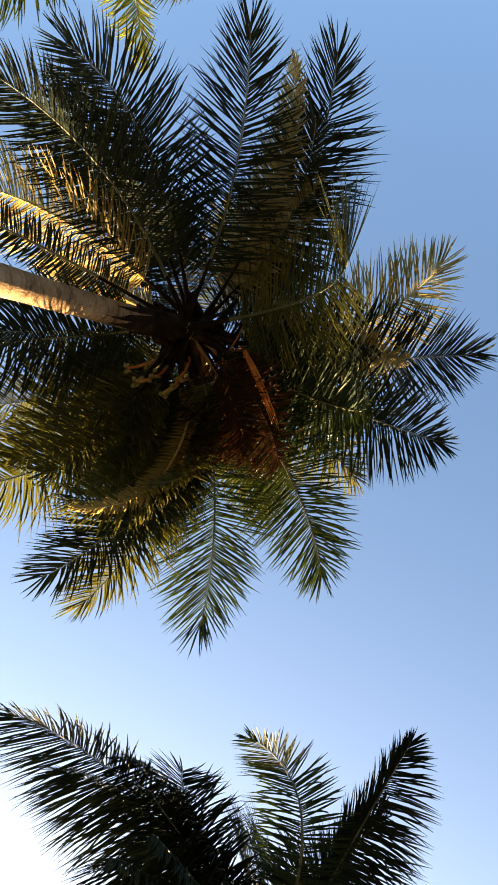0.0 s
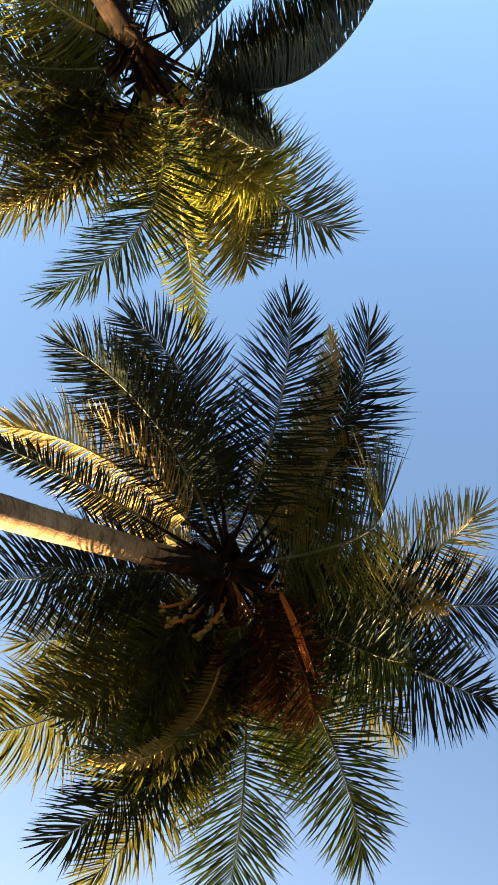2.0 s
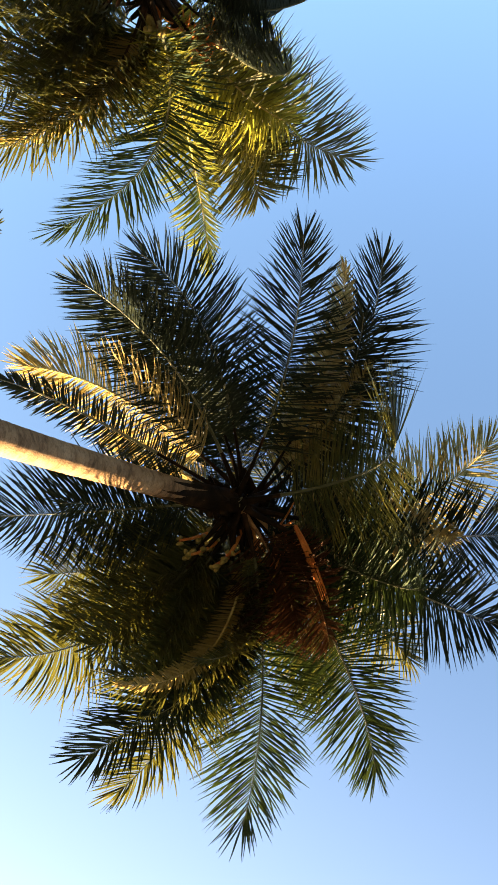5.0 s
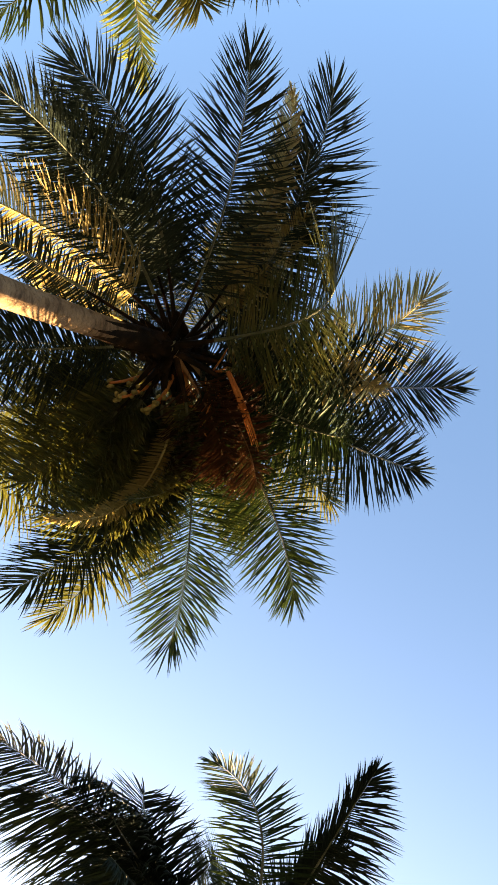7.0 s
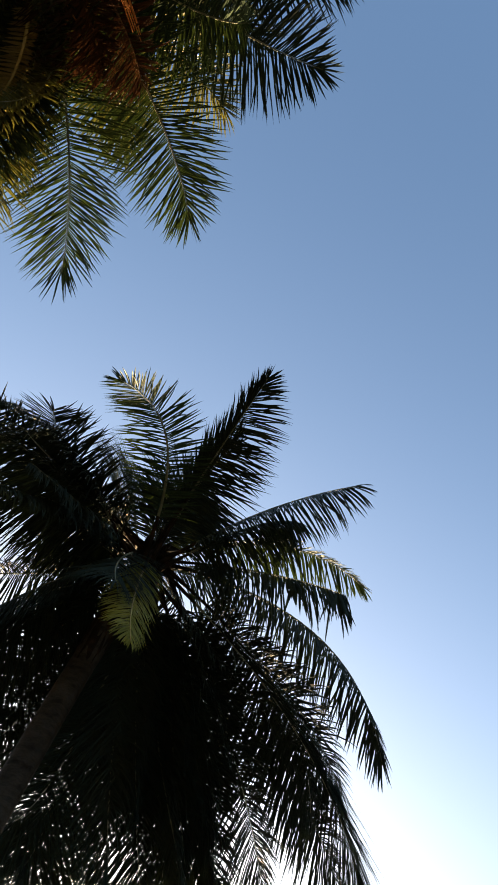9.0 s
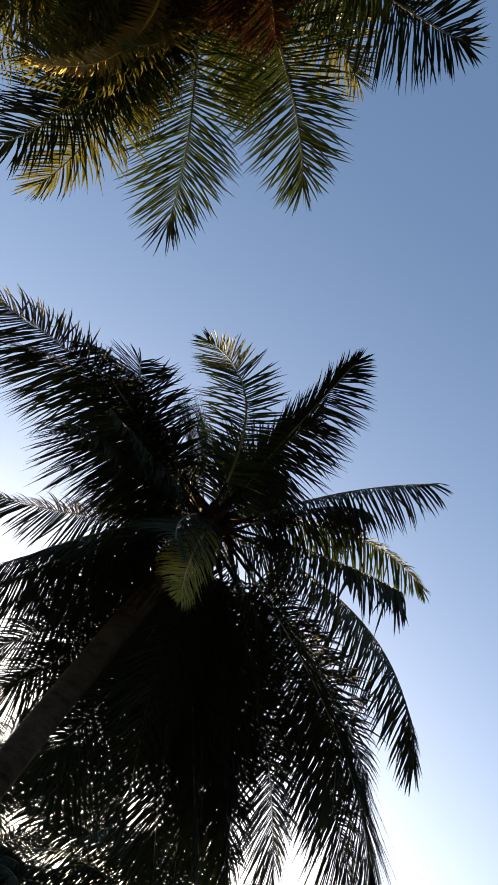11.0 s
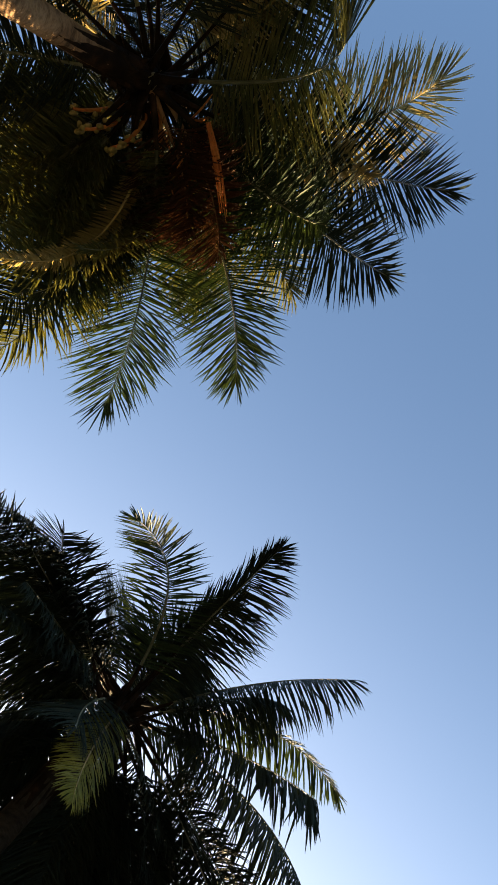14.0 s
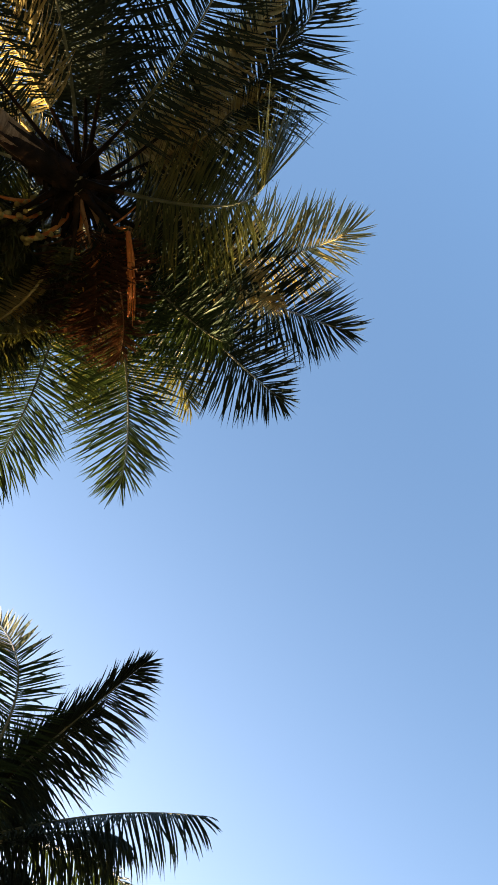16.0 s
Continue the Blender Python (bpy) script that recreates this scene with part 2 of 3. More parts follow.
def trunk(p, low, high, bark=BARK, label="grey-brown ringed trunk"):
    """Ringed trunk, swollen at the foot, from the ground to the crown."""
    rng, pts = p.rng, []
    n, sides, phase = 420, 26, p.rng.uniform(0, 50)
    for i in range(n + 1):
        pts.append(arc(Vector((0, 0, -0.25)), p.mid, p.top, i / n))
    verts, faces = tube(pts, [1.0] * (n + 1), sides)
    run = 0.0
    for i in range(n + 1):
        t = i / n
        run += (pts[i] - pts[i - 1]).length if i else 0
        girth = (low + (high - low) * t ** 0.7) * (1 + 0.75 * math.exp(-t * 16))
        for k in range(sides):  # leaf scars: slanting, uneven steps that break off round the trunk
            a = 2 * math.pi * k / sides
            spot = Vector((math.cos(a), math.sin(a), 0))
            slip = noise.noise(spot * 0.9 + Vector((phase, 0, run * 0.8))) * 0.10
            step = ((run + slip + 0.02 * math.sin(a + run * 9)) / 0.085) % 1.0
            deep = 0.5 + 0.5 * noise.noise(spot * 1.6 + Vector((0, phase, run * 5)))
            lump = noise.noise(spot * 2.2 + Vector((phase, phase, run * 14)))
            scale = girth * (1 + 0.055 * deep * (step ** 2.5) - 0.02 * deep + 0.018 * lump + rng.uniform(-0.007, 0.007))
            q = i * sides + k
            verts[q] = pts[i] + (verts[q] - pts[i]) * scale
    mesh_part("trunk", verts, faces, bark, p.ob, label)
    # spent leaf bases and fibre round the growing point, dark for the shade there
    way = (p.top - p.mid).normalized()
    length = p.top.length
    pts = [arc(Vector((0, 0, -0.25)), p.mid, p.top, 1 - z / length) for z in (1.65, 1.4, 1.15, 0.9, 0.65, 0.4, 0.2, 0.0)]
    pts += [p.top + way * z for z in (0.2, 0.36)]
    verts, faces = tube(pts, [high * f for f in (0.94, 1.0, 1.06, 1.12, 1.2, 1.26, 1.3, 1.2, 0.9, 0.3)], 26, rough=0.13, rng=rng)
    for i in range(18):  # torn mats of fibre, added to darken the gaps between the leaf bases
        az = rng.uniform(0, 360)
        a = p.top + way * rng.uniform(-0.5, 0.2) + polar(az, 0, high * 0.9)
        b = a + polar(az + rng.gauss(0, 20), rng.uniform(-35, 55), rng.uniform(0.15, 0.45))
        wide = rng.uniform(0.04, 0.09)
        v, f = tube([a, a.lerp(b, 0.4) + Vector((0, 0, 0.03)), a.lerp(b, 0.8), b], [wide * 0.8, wide, wide * 0.7, wide * 0.2], 7, flat=0.22, rough=0.35, rng=rng)
        k = len(verts)
        verts += v
        faces += [tuple(j + k for j in q) for q in f]
    for i in range(20):
        az, lean = rng.uniform(0, 360), rng.uniform(20, 68)
        a = p.top + way * rng.uniform(-0.8, 0.15) + polar(az, 0, high * 0.8)
        b = a + polar(az + rng.gauss(0, 12), lean, rng.uniform(0.07, 0.24))
        wide = rng.uniform(0.025, 0.055)
        v, f = tube([a, (a + b) * 0.5 + polar(az, -10, 0.03), b], [wide, wide * 0.75, wide * rng.uniform(0.15, 0.5)], 6, flat=0.4, rough=0.15, rng=rng)
        k = len(verts)
        verts += v
        faces += [tuple(j + k for j in q) for q in f]
    for i in range(46):  # loose strands
        az = rng.uniform(0, 360)
        a = p.top + way * rng.uniform(-0.45, 0.2) + polar(az, 0, high)
        b = a + polar(az + rng.gauss(0, 30), rng.uniform(-75, 10), rng.uniform(0.12, 0.45))
        v, f = tube([a, (a + b) * 0.5 + Vector((0, 0, 0.04)), b], [0.008, 0.006, 0.002], 4)
        k = len(verts)
        verts += v
        faces += [tuple(j + k for j in q) for q in f]
    mesh_part("leaf_sheath", verts, faces, FIBRE, p.ob, "brown leaf bases and loose fibre, darkened as in shade")


def frond(p, az1, el1, l1, az2, el2, l2, hang=0.3, fan=False, dead=False, ragged=False, lit_olive=None, single=False, wide=1.0, twin=None, gold=False, fresh=False, fold=0.0, shut=0, stray=()):
    """One pinnate leaf: the stalk leaves the crown towards az1, el1 and its end turns to az2, el2."""
    rng = p.rng
    p.count += 1
    if twin is None:
        twin = p.dense
    while not (dead or ragged) and rng.random() < twin:  # older leaves close beside it
        g, twin = rng.gauss, twin - 1
        frond(p, az1 + g(0, 6), el1 + rng.uniform(2, 12), l1 * rng.uniform(0.78, 0.92), az2 + g(0, 6), el2 + g(0, 6),
              l2 * rng.uniform(0.75, 0.92), hang + 0.15, twin=0, gold=gold, lit_olive=True if gold else lit_olive, fold=fold)
    base = p.top + polar(az1 + rng.gauss(0, 25), 0, rng.uniform(0.06, 0.15)) + Vector((0, 0, rng.uniform(-0.38, 0.16)))
    elbow = p.top + polar(az1, el1, l1)
    tip = elbow + polar(az2, el2, l2)
    n = 22
    pts = [arc(base, elbow, tip, i / n) for i in range(n + 1)]
    length = sum((b - a).length for a, b in zip(pts, pts[1:]))
    radii = [0.005 + 0.019 * (1 - i / n) ** 1.3 + (0.022 * max(0, 1 - i / (n * 0.18)) ** 1.5) for i in range(n + 1)]
    verts, faces = tube(pts, radii, 6, flat=0.65)
    if lit_olive is None:
        lit_olive = rng.random() < p.sunlit_share
    # the copy picked here sets the sun or shade painted on the frond
    leaf_mat = LEAF_DEAD if dead else LEAF_LIT_LIME if gold == 2 else LEAF_LIT_GOLD if gold else LEAF_LIT_GREEN if fresh else LEAF_LIT_OLIVE if lit_olive else LEAF_SHADED
    stem = mesh_part("frond", verts, faces, STALK_DEAD if dead else STALK_LIT_GOLD if gold else STALK, p.ob,
                     "dry brown hanging frond" if dead else "torn frond with drooping leaflets" if ragged else "")
    if not dead:  # fibrous brown stalk base, its shade inside the crown painted in too
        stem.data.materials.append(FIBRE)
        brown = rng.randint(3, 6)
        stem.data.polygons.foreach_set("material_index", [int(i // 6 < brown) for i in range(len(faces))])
    per_side = int(length * 0.93 / p.pitch)
    all_v, all_f = [], []
    side = None
    phase = rng.uniform(0, 9)
    for i in range(per_side):
        s = 0.18 + 0.82 * (1 - (1 - (i + 0.5) / per_side) ** 0.98)
        at = arc(base, elbow, tip, s)
        way = (arc(base, elbow, tip, min(1, s + 0.02)) - arc(base, elbow, tip, s - 0.02)).normalized()
        fresh = way.cross(Vector((0, 0, 1)))
        if side is None:
            side = fresh.normalized()
        side = (side * 1.2 + fresh * 0.6)
        side = (side - way * side.dot(way)).normalized()
        over = side.cross(way)
        for sign in (1, -1):
            if rng.random() < (0.22 if ragged else 0.045):
                continue
            wave = noise.noise(Vector((s * 5, sign * 3.0, phase)))
            angle = radians(80 - 47 * s ** 2.4 - 18 * max(0, (s - 0.9) / 0.1) + 11 * wave + rng.gauss(0, 5.5))
            if dead:
                angle *= 0.8
            if sign == shut:  # this row lies along the midrib
                angle *= 0.3
            lift = 0.22 - 1.1 * hang * (1 - 0.55 * s ** 3) + 0.12 * wave
            d = way * math.cos(angle) + side * (sign * math.sin(angle)) + over * (lift + rng.gauss(0, 0.05))
            if fold:  # both rows hang down from the midrib
                down = Vector((0, 0, -1)) + way * way.z
                d = d.lerp(way * math.cos(angle) + down * math.sin(angle) * 1.1 + side * (sign * 0.25), fold)
            if fan and s > 0.84:  # the broken end, its leaflets swept back to one side
                d = polar(-88 + rng.gauss(0, 13), -15 + rng.gauss(0, 6), 1)
            shape = 0.95 if fan and s > 0.84 else min(1.0, 0.62 + 1.7 * (s - 0.13)) * (1 - 0.62 * max(0, (s - 0.45) / 0.55) ** 2.0)
            size = 0.84 * shape * rng.uniform(0.80, 1.10) * p.size * wide
            broad = 1.7 if fan and s > 0.84 else 1.0
            if ragged and rng.random() < 0.25:
                size *= rng.uniform(0.3, 0.8)
            if ragged and (0.62 < s < 0.72 or s > 0.9):  # torn, matted clumps that hang from the midrib
                d = Vector((rng.gauss(0, 0.35), rng.gauss(0, 0.35), -1)) + way * 0.3
                size, broad = 0.42 * rng.uniform(0.4, 1.3) * p.size, rng.uniform(1.0, 2.2)
            v, f = leaflet(at + d * 0.008, d, way, size, p.blade * broad * rng.uniform(0.8, 1.15) * (0.75 + 0.25 * shape),
                           hang * rng.uniform(0.55, 1.1) + (rng.uniform(0.3, 0.9) if rng.random() < 0.05 else 0), 0.22, rng)
            if single:
                mesh_part("leaflet", v, f, leaf_mat, stem, smooth=False)
            else:
                k = len(all_v)
                all_v += v
                all_f += [tuple(j + k for j in q) for q in f]
    for s, az, el, reach in stray:  # stiff leaflets that stand off on their own
        v, f = leaflet(arc(base, elbow, tip, s), polar(az, el, 1), (tip - base).normalized(), reach, p.blade * 1.1, 0.05, 0.22, rng)
        mesh_part("leaflet", v, f, leaf_mat, stem, smooth=False)
    if all_v:
        mesh_part("foliage", all_v, all_f, leaf_mat, stem, kind="stuff", smooth=False)


def nut_bunch(p, az, el, reach, count, size):
    """A hanging fruit stalk with nuts along its end."""
    rng = p.rng
    end = p.top + polar(az, el, reach)
    pts = [arc(p.top + polar(az, 0, 0.1), p.top + polar(az, el + 35, reach * 0.6), end, i / 8) for i in range(9)]
    verts, faces = tube(pts, [0.03 - 0.002 * i for i in range(9)], 7)
    stalk = mesh_part("fruit_stalk", verts, faces, SPADIX, p.ob, "orange-brown fruit stalk")
    for i in range(count):
        b = bmesh.new()
        bmesh.ops.create_uvsphere(b, u_segments=12, v_segments=8, radius=size * rng.uniform(0.8, 1.1))
        for v in b.verts:  # three-sided and pointed below
            a = math.atan2(v.co.y, v.co.x)
            v.co.x, v.co.y = v.co.x * (1 + 0.07 * math.cos(3 * a)), v.co.y * (1 + 0.07 * math.cos(3 * a))
            v.co.z *= 1.8
        me = bpy.data.meshes.new("coconut")
        b.to_mesh(me)
        b.free()
        me.polygons.foreach_set("use_smooth", [True] * len(me.polygons))
        me.materials.append(HUSK)
        nut = new("coconut", me)
        nut.parent = stalk
        where = pts[rng.randint(4, 8)] + Vector([rng.uniform(-1, 1) * size * 1.5 for _ in range(3)])
        nut.matrix_basis = Matrix.Translation(where) @ Euler([rng.uniform(-0.7, 0.7) for _ in range(3)]).to_matrix().to_4x4()


def dry_sheath(p, az, el, reach, az2, el2, reach2, width):
    """A dried flower sheath, split into stiff strips; its sunlit orange is painted in."""
    rng = p.rng
    a, b = p.top + polar(az, el, reach), p.top + polar(az2, el2, reach2)
    verts, faces = [], []
    for i in range(11):
        off = Vector([rng.uniform(-width, width) for _ in range(3)])
        end = a.lerp(b, rng.uniform(0.7, 1.12)) + off * rng.uniform(0.6, 2.2)
        pts = [arc(a + off * 0.5, (a + end) * 0.5 + Vector((0, 0, 0.12)) + off, end, j / 7) for j in range(8)]
        v, f = tube(pts, [rng.uniform(0.008, 0.016) * (1 - 0.09 * j) for j in range(8)], 6, flat=0.5, rough=0.2, rng=rng)
        k = len(verts)
        verts += v
        faces += [tuple(j + k for j in q) for q in f]
    mesh_part("flower_sheath", verts, faces, SPADIX, p.ob, "split dry flower sheath with sunlight painted orange")


def flower_stalk(p, az, el, reach, count, spread):
    """A spray of thin drooping flower branches."""
    rng = p.rng
    tip = p.top + polar(az, el, reach)
    verts, faces = tube([arc(p.top, p.top + polar(az, el + 30, reach * 0.6), tip, i / 6) for i in range(7)], [0.028 - 0.003 * i for i in range(7)], 6)
    for i in range(count):
        a = p.top + polar(az, el + 12, reach * rng.uniform(0.45, 1.0))
        b = a + polar(az + rng.gauss(0, 45), rng.uniform(-60, 25), spread * rng.uniform(0.6, 1.1))
        pts = [arc(a, (a + b) * 0.5 + Vector((0, 0, 0.07)), b, j / 5) for j in range(6)]
        v, f = tube(pts, [0.013, 0.013, 0.012, 0.011, 0.009, 0.005], 5)
        k = len(verts)
        verts += v
        faces += [tuple(j + k for j in q) for q in f]
    mesh_part("flower_stalk", verts, faces, SPADIX, p.ob, "orange-yellow branching flower stalk")


# the palm overhead, its leaning trunk lit from one side
p = Palm((-3.08, -1.10, 8.87), (-3.2, -1.3, 0), (-1.0, -0.05, 0.2), 11, "tall leaning coconut palm with a dense dark green crown", dense=0.2, sunlit_share=0.3, blade=0.0195, pitch=0.021)
trunk(p, 0.165, 0.118)
frond(p, 81, 10, 1.99, 86, -45, 1.64, hang=.25, single=True, twin=0, fresh=True, wide=1.08)
frond(p, 54, 13, 2.11, 69, -42, 1.32, hang=.3, fresh=True, twin=0)
frond(p, 30, 26, 2.18, 14, -42, 1.40, hang=.35, lit_olive=False, twin=0)
frond(p, 12, 31, 1.99, -1, -31, 1.62, hang=.25, lit_olive=False)
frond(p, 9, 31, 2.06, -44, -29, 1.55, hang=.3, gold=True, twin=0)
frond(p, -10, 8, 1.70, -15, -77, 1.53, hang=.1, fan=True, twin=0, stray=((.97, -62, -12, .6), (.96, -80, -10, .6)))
frond(p, -46, 13, 2.08, -66, -52, 1.68, hang=.2, twin=1, lit_olive=False)
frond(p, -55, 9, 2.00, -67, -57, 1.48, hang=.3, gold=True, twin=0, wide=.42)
frond(p, -69, 3, 1.78, -67, -48, 1.64, hang=.15, twin=0, lit_olive=False)
frond(p, -92, -13, 2.29, -159, -75, 1.40, hang=.2, twin=0, lit_olive=False)
frond(p, -108, -15, 2.06, -153, -69, 1.54, hang=.3, twin=1, lit_olive=False)
frond(p, -105, 2, 1.65, -128, -57, 1.52, hang=.3, twin=0, lit_olive=False)
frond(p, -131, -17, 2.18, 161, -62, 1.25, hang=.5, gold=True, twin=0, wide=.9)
frond(p, -145, -37, 2.30, 166, -81, 0.97, hang=.1, twin=0, wide=.36, lit_olive=False)
frond(p, 177, -20, 1.68, 151, -74, 1.43, hang=.4, lit_olive=False, twin=1, wide=1.1)
frond(p, 123, -20, 2.14, -162, -78, 1.52, hang=.4, lit_olive=True, twin=2, wide=1.1)
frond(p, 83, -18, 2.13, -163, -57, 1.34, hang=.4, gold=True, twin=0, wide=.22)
frond(p, 85, -4, 1.98, -165, -62, 1.71, hang=.7, lit_olive=True, twin=1)
frond(p, 100, 1, 2.15, 147, -63, 1.68, hang=.35, twin=1, lit_olive=False)
frond(p, 98, 8, 2.18, 119, -64, 1.79, hang=.4, lit_olive=True, twin=0)
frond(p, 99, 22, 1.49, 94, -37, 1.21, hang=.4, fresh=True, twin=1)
frond(p, 45, 44, 1.60, 43, -19, 1.30, hang=.5, lit_olive=True)
# three gold fronds added to paint sunlit patches inside the crown
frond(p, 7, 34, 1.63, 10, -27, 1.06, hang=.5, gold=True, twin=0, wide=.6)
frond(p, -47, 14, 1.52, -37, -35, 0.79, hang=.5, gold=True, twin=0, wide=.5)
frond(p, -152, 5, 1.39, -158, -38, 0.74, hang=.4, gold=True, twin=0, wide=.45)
frond(p, 147, -6, 1.38, 172, -67, 1.38, hang=.6, lit_olive=True, twin=1)
frond(p, 33, 23, 1.89, -4, -60, 1.16, hang=.5, fresh=True, twin=0)
frond(p, 67, 33, 1.72, 70, -35, 0.73, hang=.4, lit_olive=True, twin=0)
frond(p, 120, 10, 1.61, 162, -67, 0.85, hang=.5, lit_olive=False, twin=1)
frond(p, -44, 48, 1.30, -35, -19, 0.44, hang=.3, lit_olive=False, twin=1)
frond(p, 71, -2, 1.78, -173, -62, 1.22, hang=.5, lit_olive=True, twin=0, wide=.3)
frond(p, 45, 17, 1.22, 62, -53, 1.17, hang=.6, dead=True)
frond(p, 58, 17, 1.01, 65, -52, 0.97, hang=.6, dead=True)
for i in range(4):  # the young leaves that stand up in the heart of the crown
    a = i * 90 + p.rng.uniform(-28, 28)
    frond(p, a, p.rng.uniform(55, 78), 1.5, a + p.rng.uniform(-20, 20), p.rng.uniform(5, 35), 1.5, hang=0.3, twin=0)
for i in range(7):  # short upper leaves that close the crown over its heart
    a = i * 40 + p.rng.uniform(-12, 12)
    frond(p, a, p.rng.uniform(42, 66), 0.85, a + p.rng.uniform(-30, 30), p.rng.uniform(-25, 15), 1.0, hang=0.5, twin=0, lit_olive=False)
nut_bunch(p, 121, -46, 0.99, 11, 0.027)
nut_bunch(p, 97, -42, 0.94, 9, 0.027)
nut_bunch(p, 140, -44, 0.92, 8, 0.027)
flower_stalk(p, 75, -8, 0.8, 16, 0.45)
# stands for a sunlit leaf stalk beside the dry fronds
dry_sheath(p, 20, -26, 0.87, 43, -15, 1.51, 0.03)
flower_stalk(p, 35, 0, 0.75, 12, 0.5)

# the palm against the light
p = Palm((-1.95, 5.53, 8.29), (-2.9, 6.1, 0), (-0.55, 0.7, 0.2), 22, "backlit coconut palm with long drooping dark fronds", dense=1.2, size=1.18, sunlit_share=0.0, blade=0.0205, pitch=0.0245)
trunk(p, 0.17, 0.135, BARK_SHADED, "ringed trunk with shade painted into its bark")
frond(p, -73, 31, 1.84, -132, -39, 1.45, hang=.2, twin=0, wide=.64, fresh=True)
frond(p, -59, 29, 1.88, -65, -24, 1.15, hang=.25, twin=0, wide=.7, fold=.15, shut=1, lit_olive=False, stray=((.8, -80, 35, .32), (.72, -95, 20, .3)))
frond(p, -59, 38, 1.52, -46, -33, 0.60, hang=.3, twin=0, wide=.85, shut=1, lit_olive=False)
frond(p, -20, 30, 1.63, -38, -29, 1.59, hang=.45, single=True, twin=0, fold=.7, wide=.95)
frond(p, -16, 29, 1.55, -16, -36, 0.64, hang=.5, twin=0, fold=.7, wide=.8)
frond(p, -8, 24, 1.94, 11, -47, 1.29, hang=.3, twin=0, wide=.55, fold=.4, fresh=True)
frond(p, 1, 5, 1.57, -20, -39, 1.14, hang=.6, fold=.8, wide=.85, ragged=True)
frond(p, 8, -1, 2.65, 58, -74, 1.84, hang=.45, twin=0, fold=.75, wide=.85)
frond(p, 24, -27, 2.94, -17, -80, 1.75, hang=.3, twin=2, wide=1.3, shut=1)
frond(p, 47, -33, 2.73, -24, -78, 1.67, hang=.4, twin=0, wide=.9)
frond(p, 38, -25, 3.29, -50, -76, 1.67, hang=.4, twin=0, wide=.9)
frond(p, -135, 7, 2.64, -124, -51, 1.71, hang=.3, twin=0, fold=.2, lit_olive=False)
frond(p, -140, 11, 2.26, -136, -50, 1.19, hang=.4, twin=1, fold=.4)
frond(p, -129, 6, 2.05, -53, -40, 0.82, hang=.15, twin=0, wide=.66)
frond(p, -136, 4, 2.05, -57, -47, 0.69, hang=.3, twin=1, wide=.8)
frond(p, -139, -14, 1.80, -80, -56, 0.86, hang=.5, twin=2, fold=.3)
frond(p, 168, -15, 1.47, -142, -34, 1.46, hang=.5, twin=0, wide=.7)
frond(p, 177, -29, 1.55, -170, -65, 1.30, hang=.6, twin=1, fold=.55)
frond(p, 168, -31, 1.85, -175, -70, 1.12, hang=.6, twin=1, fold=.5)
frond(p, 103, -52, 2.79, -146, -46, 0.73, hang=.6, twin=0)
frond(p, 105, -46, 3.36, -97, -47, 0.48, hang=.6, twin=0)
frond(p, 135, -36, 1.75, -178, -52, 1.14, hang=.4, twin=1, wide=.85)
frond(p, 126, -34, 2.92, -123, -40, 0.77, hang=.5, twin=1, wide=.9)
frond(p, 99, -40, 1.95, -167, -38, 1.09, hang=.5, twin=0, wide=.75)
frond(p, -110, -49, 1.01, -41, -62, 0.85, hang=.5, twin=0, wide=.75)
# lime colour paints the sun coming through this hanging frond
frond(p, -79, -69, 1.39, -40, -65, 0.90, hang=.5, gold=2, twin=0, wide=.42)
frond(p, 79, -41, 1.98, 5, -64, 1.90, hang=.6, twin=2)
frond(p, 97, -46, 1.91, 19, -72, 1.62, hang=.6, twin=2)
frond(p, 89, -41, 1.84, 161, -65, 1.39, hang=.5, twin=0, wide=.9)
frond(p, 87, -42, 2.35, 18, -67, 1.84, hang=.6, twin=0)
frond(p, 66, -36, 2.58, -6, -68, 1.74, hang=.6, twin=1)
frond(p, -157, 31, 1.14, -97, -52, 0.50, hang=.4, twin=1)
frond(p, -174, 14, 0.73, -133, -46, 0.97, hang=.5, twin=2)
frond(p, -69, 62, 1.00, -21, -25, 0.47, hang=.5, twin=1)
frond(p, 32, 36, 0.77, -28, -31, 0.62, hang=.6, twin=0, fold=.5)
frond(p, 53, -10, 0.82, 7, -48, 0.95, hang=.6, twin=0, fold=.4)
frond(p, 132, -35, 0.75, -151, -58, 0.73, hang=.6, twin=0)
frond(p, -79, 59, 0.85, -79, -44, 0.41, hang=.4, twin=0, wide=.7)
frond(p, 58, -38, 1.83, 26, -68, 1.43, hang=.6, twin=1)
frond(p, 73, -45, 2.65, 17, -72, 1.31, hang=.5, twin=0, wide=1.0)
frond(p, 67, -40, 1.64, 39, -67, 1.79, hang=.5, twin=0, wide=.9)
frond(p, 54, -40, 2.56, 20, -80, 1.37, hang=.4, twin=1, wide=.9)
frond(p, -168, 52, 1.40, 108, 77, 0.91, hang=.3)
frond(p, 83, 85, 1.27, -6, 66, 0.81, hang=.4)

# the palm in the full sun
p = Palm((-3.58, -6.76, 7.03), (-3.3, -6.5, 0), (0.0, 0.1, 0.3), 33, "sunlit coconut palm with sunlight painted into its yellow fronds, and young nuts", dense=0.8, size=1.15, sunlit_share=0.7, blade=0.022, pitch=0.024)
trunk(p, 0.138, 0.105, BARK_BROWN, "brown ringed trunk")
frond(p, -41, 9, 1.16, -4, -35, 1.53, hang=.6, wide=1.2, fold=.5, twin=2, lit_olive=False)
frond(p, 19, 36, 2.15, -23, -49, 2.17, hang=.4, fold=.8, wide=1.05, twin=2, lit_olive=False)
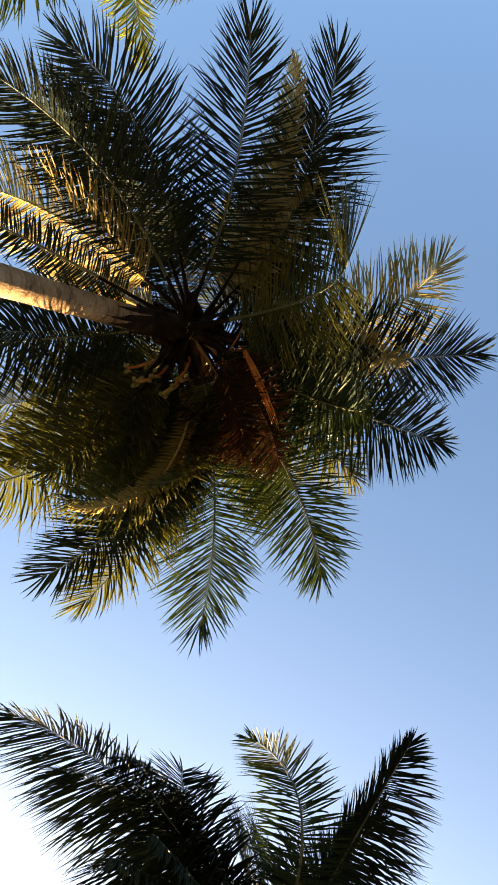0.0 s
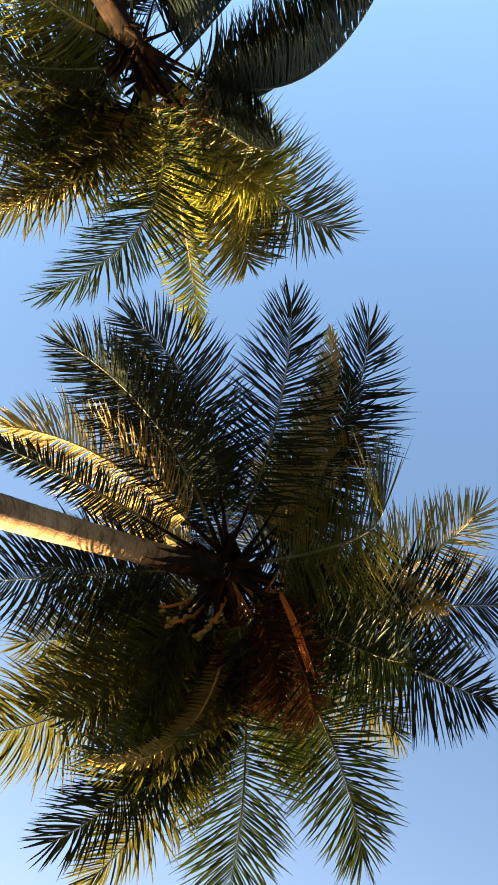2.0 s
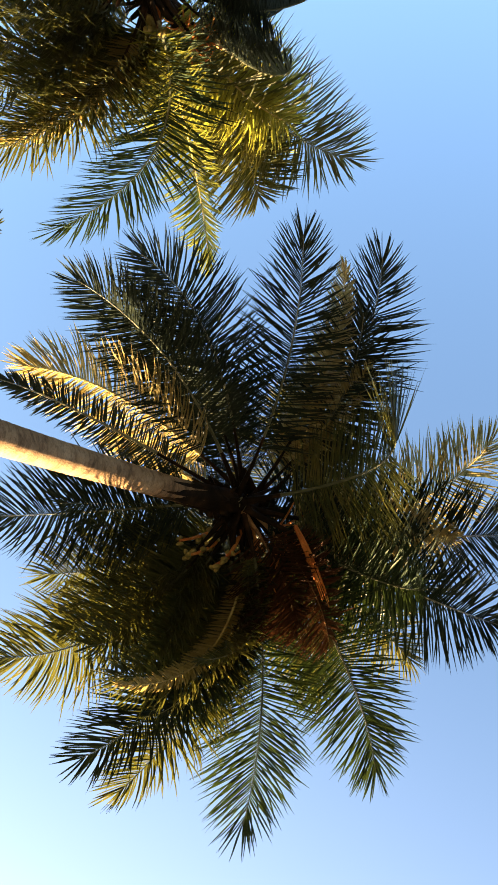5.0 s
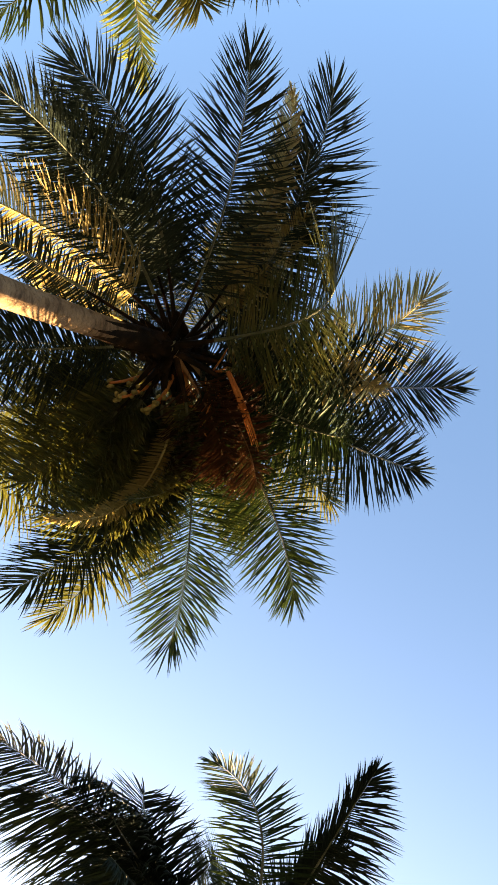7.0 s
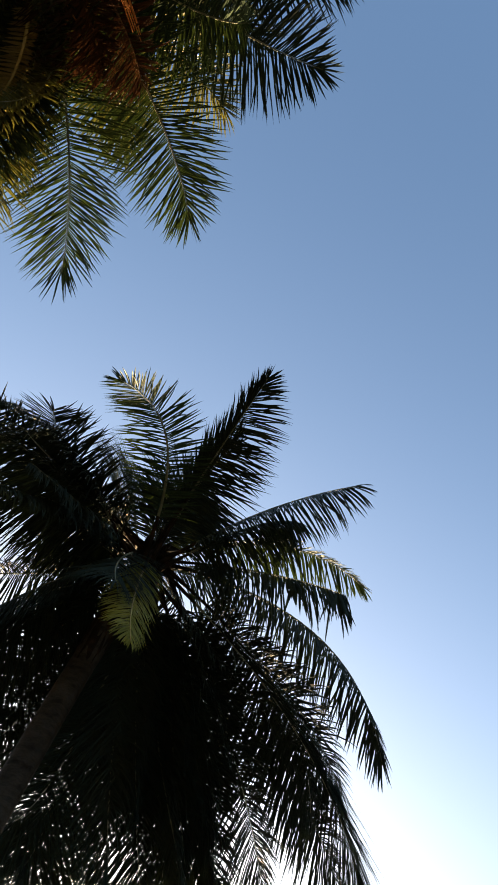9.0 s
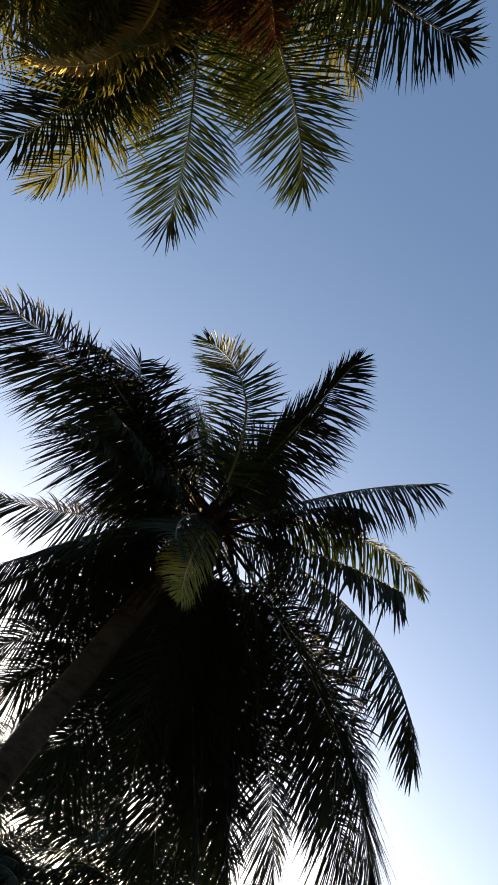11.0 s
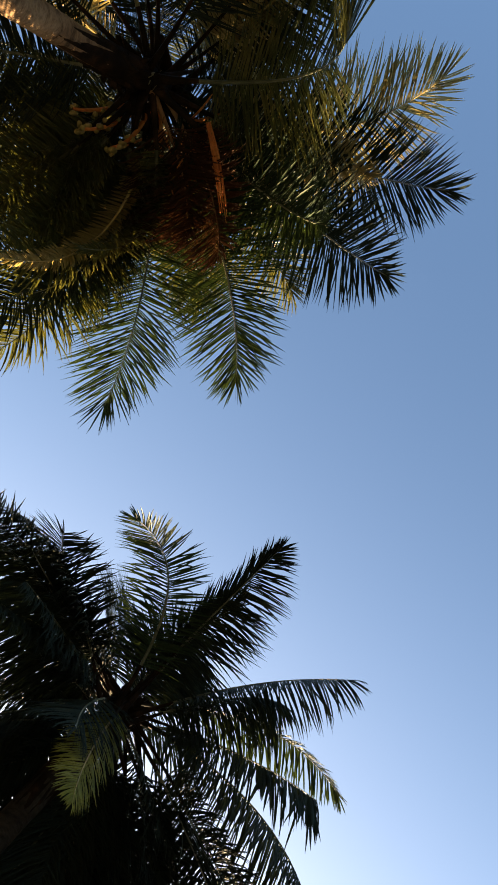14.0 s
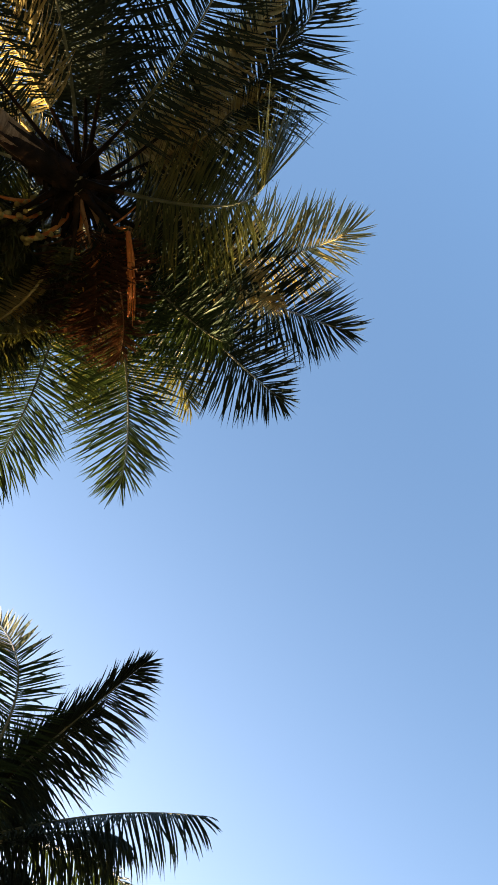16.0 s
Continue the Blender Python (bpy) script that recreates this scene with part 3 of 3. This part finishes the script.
frond(p, 39, 44, 1.72, 27, -47, 0.80, hang=.9, fold=.95, wide=.75, twin=1, lit_olive=False)
frond(p, 57, 56, 1.97, 28, -1, 1.42, hang=.25, lit_olive=True, twin=0)
frond(p, 63, 54, 2.05, 77, -14, 0.90, hang=.25, twin=1, lit_olive=True, single=True)
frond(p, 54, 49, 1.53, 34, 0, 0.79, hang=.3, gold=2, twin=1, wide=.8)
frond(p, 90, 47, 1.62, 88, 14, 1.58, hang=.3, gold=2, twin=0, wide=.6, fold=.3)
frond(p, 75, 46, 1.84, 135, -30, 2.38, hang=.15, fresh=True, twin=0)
frond(p, 109, 21, 1.31, 139, -37, 1.99, hang=.12, lit_olive=True, twin=1, wide=1.0)
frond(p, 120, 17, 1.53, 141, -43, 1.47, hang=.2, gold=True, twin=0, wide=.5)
frond(p, 117, 23, 1.12, 144, -33, 1.57, hang=.3, lit_olive=True, twin=1)
frond(p, 150, 6, 1.46, 134, -42, 1.36, hang=.3, lit_olive=True)
frond(p, 173, -18, 1.36, 148, -64, 1.02, hang=.35, lit_olive=True)
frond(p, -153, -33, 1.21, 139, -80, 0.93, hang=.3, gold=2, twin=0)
frond(p, -90, -23, 1.22, -57, -72, 0.77, hang=.2, twin=0, lit_olive=False)
frond(p, -78, -12, 1.28, -30, -34, 0.84, hang=.3, twin=0, lit_olive=False)
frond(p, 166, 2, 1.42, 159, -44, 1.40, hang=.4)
frond(p, -172, 37, 1.22, 146, -10, 1.23, hang=.4, lit_olive=True)
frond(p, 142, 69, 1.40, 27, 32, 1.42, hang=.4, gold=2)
frond(p, -136, 2, 1.13, -133, -44, 1.11, hang=.3)
nut_bunch(p, 88, 20, 0.54, 7, 0.06)
flower_stalk(p, 57, 33, 0.85, 16, 0.4)
flower_stalk(p, 41, 33, 1.0, 16, 0.4)

# palms behind, of which frond ends show
# crown out of view, placed to keep the sun off the backlit palm
p = Palm((-6.20, 13.15, 6.50), (-6.5, 13.4, 0), (0, 0.2, 0.3), 44, "tall coconut palm standing behind the backlit palm, placed to shade it", dense=1.3, sunlit_share=0.0, blade=0.028, pitch=0.042)
trunk(p, 0.17, 0.13)
frond(p, -7, 58, 1.39, -43, 47, 1.39, hang=.3)
frond(p, -106, 83, 1.11, -73, 53, 1.12, hang=.3)
frond(p, -1, 31, 1.31, -21, 29, 1.31, hang=.4)
frond(p, 40, 4, 1.22, 0, 30, 1.23, hang=.4)
for i in range(20):
    a = i * 36 + p.rng.uniform(-12, 12)
    frond(p, a, p.rng.uniform(10, 70), 2.0, a + p.rng.uniform(-25, 25), p.rng.uniform(-60, 10), 2.0, hang=p.rng.uniform(0.3, 0.6))

p = Palm((-1.63, 12.77, 6.88), (-1.93, 13.07, 0), (0, 0.2, 0.3), 47, "coconut palm low behind the backlit palm", dense=0.8, sunlit_share=0.0, blade=0.028, pitch=0.042)
trunk(p, 0.17, 0.13)
frond(p, -150, 24, 1.65, -161, -34, 1.49, hang=.4, twin=1)
frond(p, -157, 40, 1.88, -157, -20, 1.76, hang=.35, twin=0)
frond(p, -143, 28, 1.24, -169, -59, 1.08, hang=.5)
frond(p, -68, 68, 1.42, -26, 7, 0.53, hang=.4)
frond(p, -173, 22, 2.92, -129, -17, 1.10, hang=.4, twin=1)
frond(p, -175, 33, 3.14, -111, -13, 0.59, hang=.4)
frond(p, -166, -2, 2.63, -71, -71, 0.49, hang=.5)
frond(p, -172, 37, 3.82, -145, -37, 0.67, hang=.4, twin=1)
frond(p, -169, 47, 3.03, -115, -15, 0.38, hang=.4, twin=1)
frond(p, -27, 40, 1.47, -23, -7, 0.63, hang=.4)
frond(p, -155, 70, 1.48, -168, -9, 0.50, hang=.3)
frond(p, -112, 72, 1.82, 90, -65, 0.17, hang=.3)
for i in range(3):
    a = i * 120 + p.rng.uniform(-12, 12)
    frond(p, a, p.rng.uniform(10, 70), 2.0, a + p.rng.uniform(-25, 25), p.rng.uniform(-60, 10), 2.0, hang=p.rng.uniform(0.3, 0.6))

p = Palm((-6.28, -3.58, 4.84), (-6.6, -3.8, 0), (-0.2, 0.2, 0.3), 55, "yellow-green coconut palm at the edge of the grove", size=0.85, sunlit_share=0.6, blade=0.028, pitch=0.042)
trunk(p, 0.14, 0.11)
frond(p, -23, 49, 1.78, 46, 11, 0.57, hang=.4, wide=.6, twin=0)
frond(p, 0, 53, 1.80, 57, 0, 0.45, hang=.4, wide=.6, twin=0)
for i in range(11):
    a = 95 + i * 19 + p.rng.uniform(-12, 12)
    frond(p, a, p.rng.uniform(15, 60), 1.45, a + p.rng.uniform(-25, 25), p.rng.uniform(-60, -10), 1.5, hang=p.rng.uniform(0.3, 0.6))

p = Palm((-5.16, -10.92, 4.95), (-5.3, -11.6, 0), (0, 0.2, 0.3), 66, "pale green coconut palm standing behind the sunlit palm", sunlit_share=0.6, blade=0.028, pitch=0.042)
trunk(p, 0.17, 0.13)
frond(p, 124, 51, 1.83, 59, 26, 0.69, hang=.4)
frond(p, 139, 44, 1.89, 81, 32, 0.48, hang=.4)
frond(p, 151, 34, 2.18, 22, 26, 0.38, hang=.4)
for i in range(11):
    a = 130 + i * 27 + p.rng.uniform(-12, 12)
    frond(p, a, p.rng.uniform(15, 60), 1.9, a + p.rng.uniform(-25, 25), p.rng.uniform(-60, -10), 2.0, hang=p.rng.uniform(0.3, 0.6))
